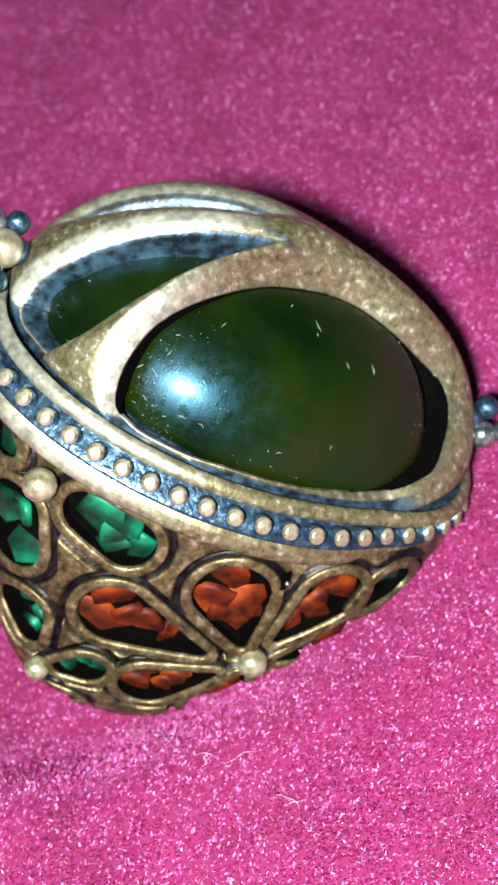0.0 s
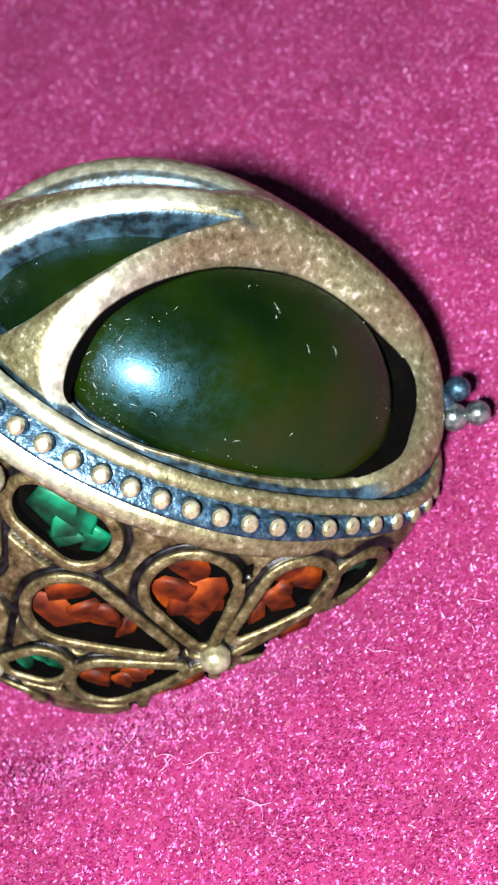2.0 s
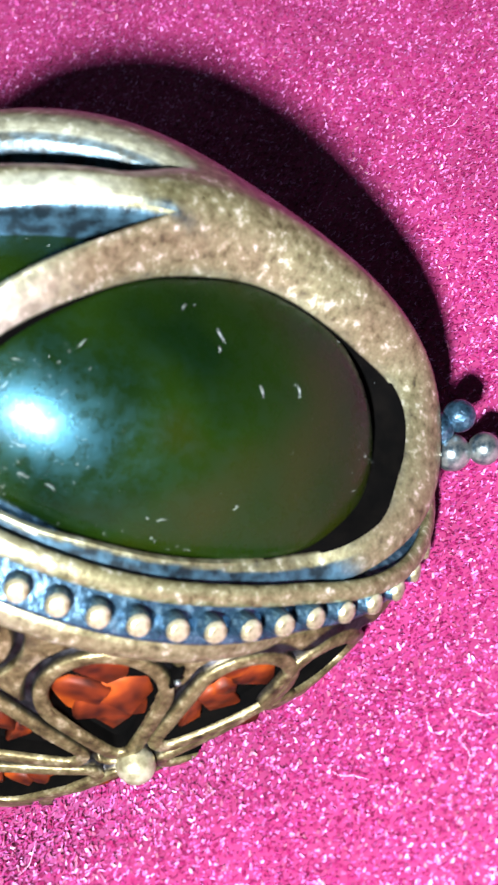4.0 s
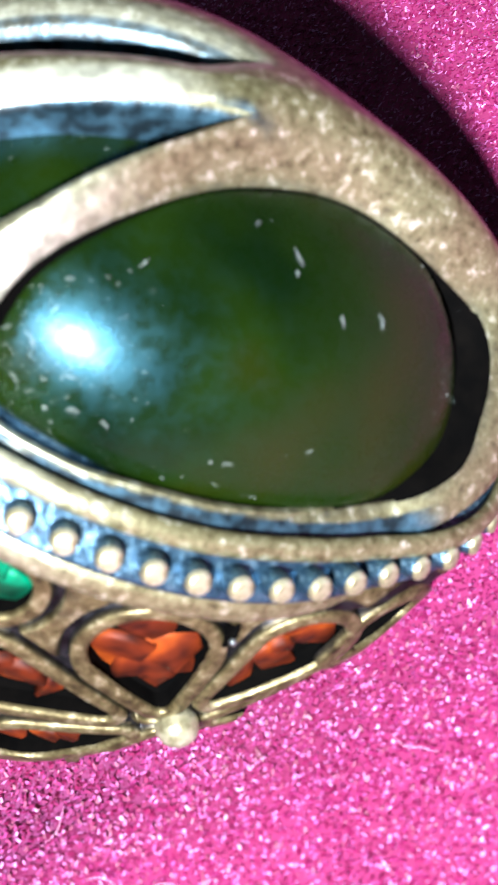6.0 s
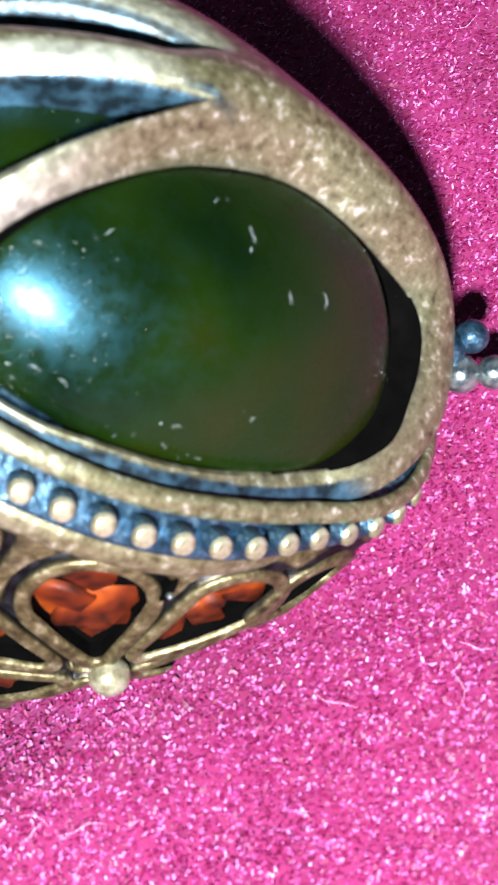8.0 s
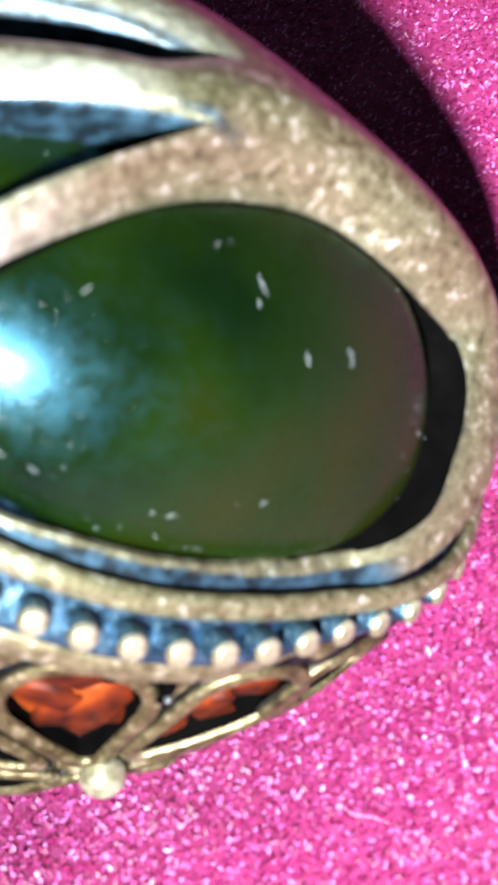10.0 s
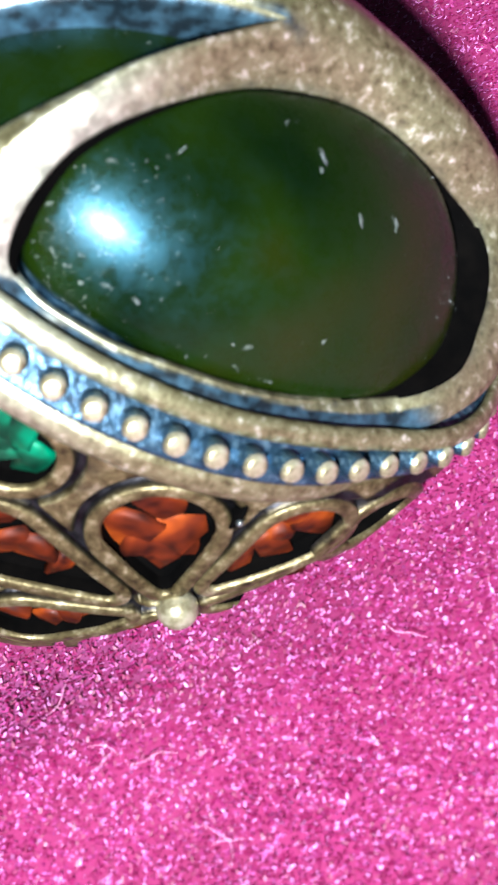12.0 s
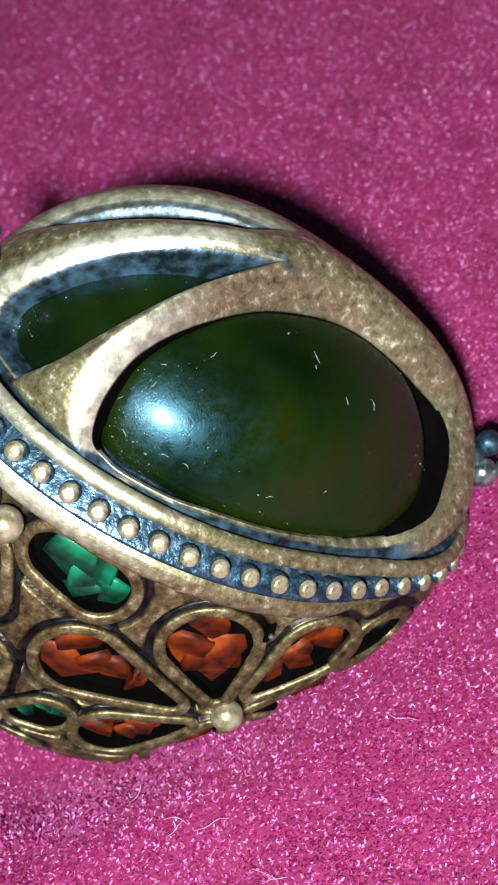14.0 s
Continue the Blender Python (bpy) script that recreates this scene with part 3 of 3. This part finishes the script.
def build_pile():
    rng = np.random.default_rng(3)
    n = 430000
    y = rng.uniform(-36, 78, n)
    x = rng.uniform(-29, 21, n) + (y + 36) * 0.2
    z = cloth_height(x, y) - 0.215
    ln, w = rng.uniform(0.12, 0.28, n), rng.uniform(0.09, 0.18, n)
    nap = np.sin(x * 0.9 + 2.1 * np.sin(y * 0.55)) * np.sin(y * 0.8 + 1.7 * np.sin(x * 0.45 + 1)) + 0.6 * np.sin(x * 0.31 - y * 0.23)
    lean, way, turn = rng.normal(1.28, 0.22, n) + 0.1 * nap, rng.normal(-0.6, 1.2, n) + 0.7 * nap, rng.normal(0, 0.7, n)
    run, rise = ln * np.sin(lean), ln * np.cos(lean)
    dx, dy = np.cos(way), np.sin(way)
    sx, sy = np.cos(way + 1.57 + turn) * w / 2, np.sin(way + 1.57 + turn) * w / 2
    verts = np.empty((n, 4, 3))
    verts[:, 0] = np.stack([x - sx, y - sy, z], -1)
    verts[:, 1] = np.stack([x + sx, y + sy, z], -1)
    verts[:, 2] = np.stack([x + run * dx + sx * 0.5, y + run * dy + sy * 0.5, z + rise], -1)
    verts[:, 3] = np.stack([x + run * dx - sx * 0.5, y + run * dy - sy * 0.5, z + rise], -1)
    ob = new("velvet_pile", mesh_of("velvet_pile", verts.reshape(-1, 3), np.arange(4 * n).reshape(-1, 4), [pile_mat], smooth=False))
    return tagged(ob, "short glittering magenta velvet pile on the cloth", "velvet pile", kind="stuff")


build_cloth()
build_dome()
build_stone(STONES[0], "large dark olive green polished cabochon")
build_stone(STONES[1], "smaller dark olive green cabochon under the straps")
build_stone(STONES[2], "narrow dark olive cabochon on the far side")
build_bowl()
build_band("upper_rim", tube(-1.22, 0.68, 0.48, 0.30, -0.95), gold, "plain worn gold rim over the beads", 1.0)
build_band("groove_wall", [(-4.2, 1.0), (-2.7, 0.62), (-2.1, 0.5), (-1.4, 0.62)], oxide, "blackened groove under the stones", 1.0)
build_band("bead_channel", [(-1.3, 0.5), (-1.05, 0.3), (-0.75, -0.05), (-0.25, -0.6), (0.0, -0.85), (0.05, -1.0), (-0.5, -1.3)], oxide, "blue-black oxidised channel behind the beads")
build_band("lower_rim", tube(-0.42, -1.65, 0.44, 0.82, 0.42), gold, "broad worn gold rim under the beads", -0.5)
build_band("fillet", tube(-0.85, -2.45, 0.26, 0.26), gold, "thin gold fillet over the glass cells", -0.7)
build_cells()

def post_mesh():
    """A blunt post: blackened sides and a worn flat gold top."""
    prof = [(1.02, -0.6), (1.04, -0.2), (1.0, 0.05), (0.93, 0.26), (0.84, 0.42), (0.72, 0.51), (0.45, 0.55), (0.0, 0.56)]
    n = 16
    t = np.linspace(0, 2 * np.pi, n, endpoint=False)
    verts = np.concatenate([np.stack([r * np.cos(t), r * np.sin(t), np.full(n, z)], -1) for r, z in prof])
    faces = grid_faces(len(prof), n, True)
    return mesh_of("bead", verts, faces, [oxide, pearl_gold], (np.arange(len(faces)) // n >= 3).astype(int))


bead_me = post_mesh()
ph = np.linspace(0, 2 * np.pi, 4001)
arc = np.concatenate([[0], np.cumsum(np.linalg.norm(np.diff(band_point(ph, 0, 0), axis=0), axis=1))])
FIRST = np.interp(3.52, band_point(ph[2000:], 0, 0)[:, 0], arc[2000:])
for i in range(52):
    phi = np.interp((FIRST + i * arc[-1] / 52) % arc[-1], arc, ph)
    at = band_point(np.array([phi]), -0.06, -0.06)[0]
    bead = part("bead", bead_me, at=at)
    nrm = Vector((math.cos(phi) / 15.2, math.sin(phi) / BAND_B, 0)).normalized() * 0.88 + Vector((0, 0, 0.47))
    bead.matrix_basis = Matrix.Translation(Vector(at) * MM) @ nrm.to_track_quat("Z", "Y").to_matrix().to_4x4() @ Matrix.Diagonal((0.54, 0.54, 0.86, 1))

ball_me = ball_mesh("ball", pearl_gold, seg=28)
for x, y, z, r in ((6.2, -10.45, -10.6, 0.90), (-9.7, -9.4, -3.8, 0.98), (-4.7, -8.6, -17.6, 0.75)):
    ob = part("ball", ball_me, label="round worn gold ball at the heart of a flower")
    ob.matrix_basis = Matrix.Translation(Vector((x, y, z)) * MM) @ Matrix.Scale(r, 4)

# Black solid for the slot's dark hollow; a metal ball adds its white glint.
slot = part("slot", ball_mesh("slot", gap_shade, seg=16), label="small black slot between two cells")
slot.matrix_basis = Matrix.Translation(Vector((5.3, -10.15, -4.15)) * MM) @ Matrix.Diagonal((0.24, 0.6, 0.80, 1))
slot_glint = part("slot_glint", ball_mesh("slot_glint", pewter, seg=16), label="tiny bright metal ball added as a glint in the slot")
slot_glint.matrix_basis = Matrix.Translation(Vector((5.31, -10.74, -4.0)) * MM) @ Matrix.Scale(0.15, 4)

cluster_dark = ball_mesh("cluster_bead", oxide, seg=24)
cluster_gold = ball_mesh("cluster_bead", pewter, seg=24)
cluster_worn = ball_mesh("cluster_bead", pearl_gold, seg=24)
for x, y, z, r, me in ((15.7, 0.0, 3.1, 0.85, cluster_gold), (16.9, 0.0, 3.9, 0.75, cluster_gold), (15.5, 1.1, 4.35, 0.75, cluster_dark),
                       (14.7, 0.6, 3.6, 0.8, cluster_dark), (-14.6, 1.0, 3.4, 0.9, cluster_dark), (-15.2, 0.6, 3.6, 1.12, cluster_worn), (-16.3, 1.5, 4.5, 0.85, cluster_gold), (-14.9, 1.6, 4.85, 0.7, cluster_dark), (-15.1, -0.3, 1.95, 0.75, cluster_dark)):
    ob = part("cluster_bead", me)
    ob.matrix_basis = Matrix.Translation(Vector((x, y, z)) * MM) @ Matrix.Scale(r, 4)

build_pile()


# ---- dust and lint ----
def strand(rng, length, thick, up):
    """A thin curled fibre, as a bent tube of four sides."""
    t = np.linspace(-0.5, 0.5, 7)
    bend, wave = rng.uniform(-0.9, 0.9), rng.uniform(-0.05, 0.05)
    path = np.stack([t * length, bend * length * (t**2 - 0.08) + wave * length * np.sin(9 * t), up * np.cos(t * 2.6)], -1)
    rows = [path + np.array([0, math.cos(a), math.sin(a)]) * thick * (1 - 1.2 * np.abs(t))[:, None] for a in (0, 1.57, 3.14, 4.71)]
    return np.stack(rows, 1).reshape(-1, 3), grid_faces(7, 4, True)


def stone_skin(x, y):
    u = np.array([[x, y]])
    r = math.hypot(x, y)
    n = dome_dir(u)
    s = np.array([stone_scale(r)])
    p, q = on_dome(n, s)[0], ((n * s[:, None]) / DOME)[0]
    return Vector(p), Vector(q).normalized()


rng = random.Random(11)
for x, y, ln, turn in ((0.12, -0.29, 0.85, 115), (0.35, -0.33, 0.75, 95), (0.25, -0.39, 0.6, 100), (0.12, -0.81, 0.5, 20), (-0.2, -0.42, 0.5, 75), (0.02, -0.24, 0.3, 60), (-0.40, -0.63, 0.9, -35), (-0.33, -0.62, 0.5, 50), (-0.30, -0.70, 0.6, 5), (-0.36, -0.55, 0.45, 80), (-0.25, -0.66, 0.55, 25), (-0.43, -0.72, 0.5, -20),
                       (-0.28, -0.78, 0.6, 10), (-0.20, -0.80, 0.5, -15), (-0.34, -0.48, 0.35, 35), (0.30, -0.70, 0.3, 60), (0.12, -0.33, 0.3, 95), (-0.46, -0.60, 0.4, 65)):
    p, q = stone_skin(x, y)
    hair = new("lint_fibre", mesh_of("lint_fibre", *strand(rng, ln * 0.85, 0.015, 0.02), [dust_mat]))
    hair.matrix_world = PLACE @ Matrix.Translation((p + q * 0.03) * MM) @ q.to_track_quat("Z", "Y").to_matrix().to_4x4() @ pose(0, 0, 0, 0, 0, turn)
    tagged(hair, "tiny pale lint fibre stuck on the polished stone", "lint", "lint on the stone", "thing")

for x, y in ((-5.6, -21.7), (9.8, -15.2), (-7.4, -17.5), (-9.1, -16.5), (-9.3, -17.0), (8.7, -16.7), (20.9, 17.1), (-10.7, -13.0), (-5.4, -21.8), (3.7, -15.6)):
    ln = rng.uniform(1.2, 2.2)
    hair = new("lint_fibre", mesh_of("lint_fibre", *strand(rng, ln, 0.022, 0.08), [lint_mat]))
    hair.matrix_world = pose(x * MM, y * MM, (float(cloth_height(np.array(x), np.array(y))) + 0.22) * MM, rng.uniform(-8, 8), 0, rng.uniform(0, 360))
    tagged(hair, "short pale curled lint thread lying on magenta velvet", "lint", "lint on the velvet", "thing")


def build_dust():
    """Fine specks on the stones, thickest at their narrow ends."""
    drng = np.random.default_rng(8)
    verts, faces = [], []
    octa = np.array([(1, 0, 0), (-1, 0, 0), (0, 1, 0), (0, -1, 0), (0, 0, 1), (0, 0, -1)])
    tri = [(0, 2, 4), (2, 1, 4), (1, 3, 4), (3, 0, 4), (2, 0, 5), (1, 2, 5), (3, 1, 5), (0, 3, 5)]
    spots = np.concatenate([drng.normal((-0.40, -0.66), (0.12, 0.12), (620, 2)), drng.normal((-0.82, -0.25), (0.06, 0.12), (80, 2)),
                            drng.uniform((-0.5, -0.88), (0.7, -0.08), (22, 2)), drng.normal((0.64, -0.3), (0.04, 0.13), (22, 2)),
                            drng.normal((-0.5, -0.16), (0.18, 0.05), (40, 2)), np.stack([t := drng.uniform(-0.3, 0.6, 40), -0.90 + 0.32 * np.clip(t - 0.1, 0, 1) ** 1.5 + 0.02 * drng.normal(size=40)], -1)])
    keep = np.max([inside_distance(spots, o) for o in OPENINGS[:2]], 0) > 0.012
    for x, y in spots[keep]:
        p, q = stone_skin(x, y)
        r = 0.009 + 0.032 * drng.random() ** 4
        faces += [tuple(i + len(verts) * 6 for i in f) for f in tri]
        verts.append(octa * r * drng.uniform(0.7, 1.3, 3) + np.array(p + q * 0.02))
    ob = new("dust", mesh_of("dust", np.concatenate(verts), faces, [dust_mat]))
    ob.matrix_world = PLACE
    tagged(ob, "fine pale dust specks on the polished stones", "dust", kind="stuff")


build_dust()
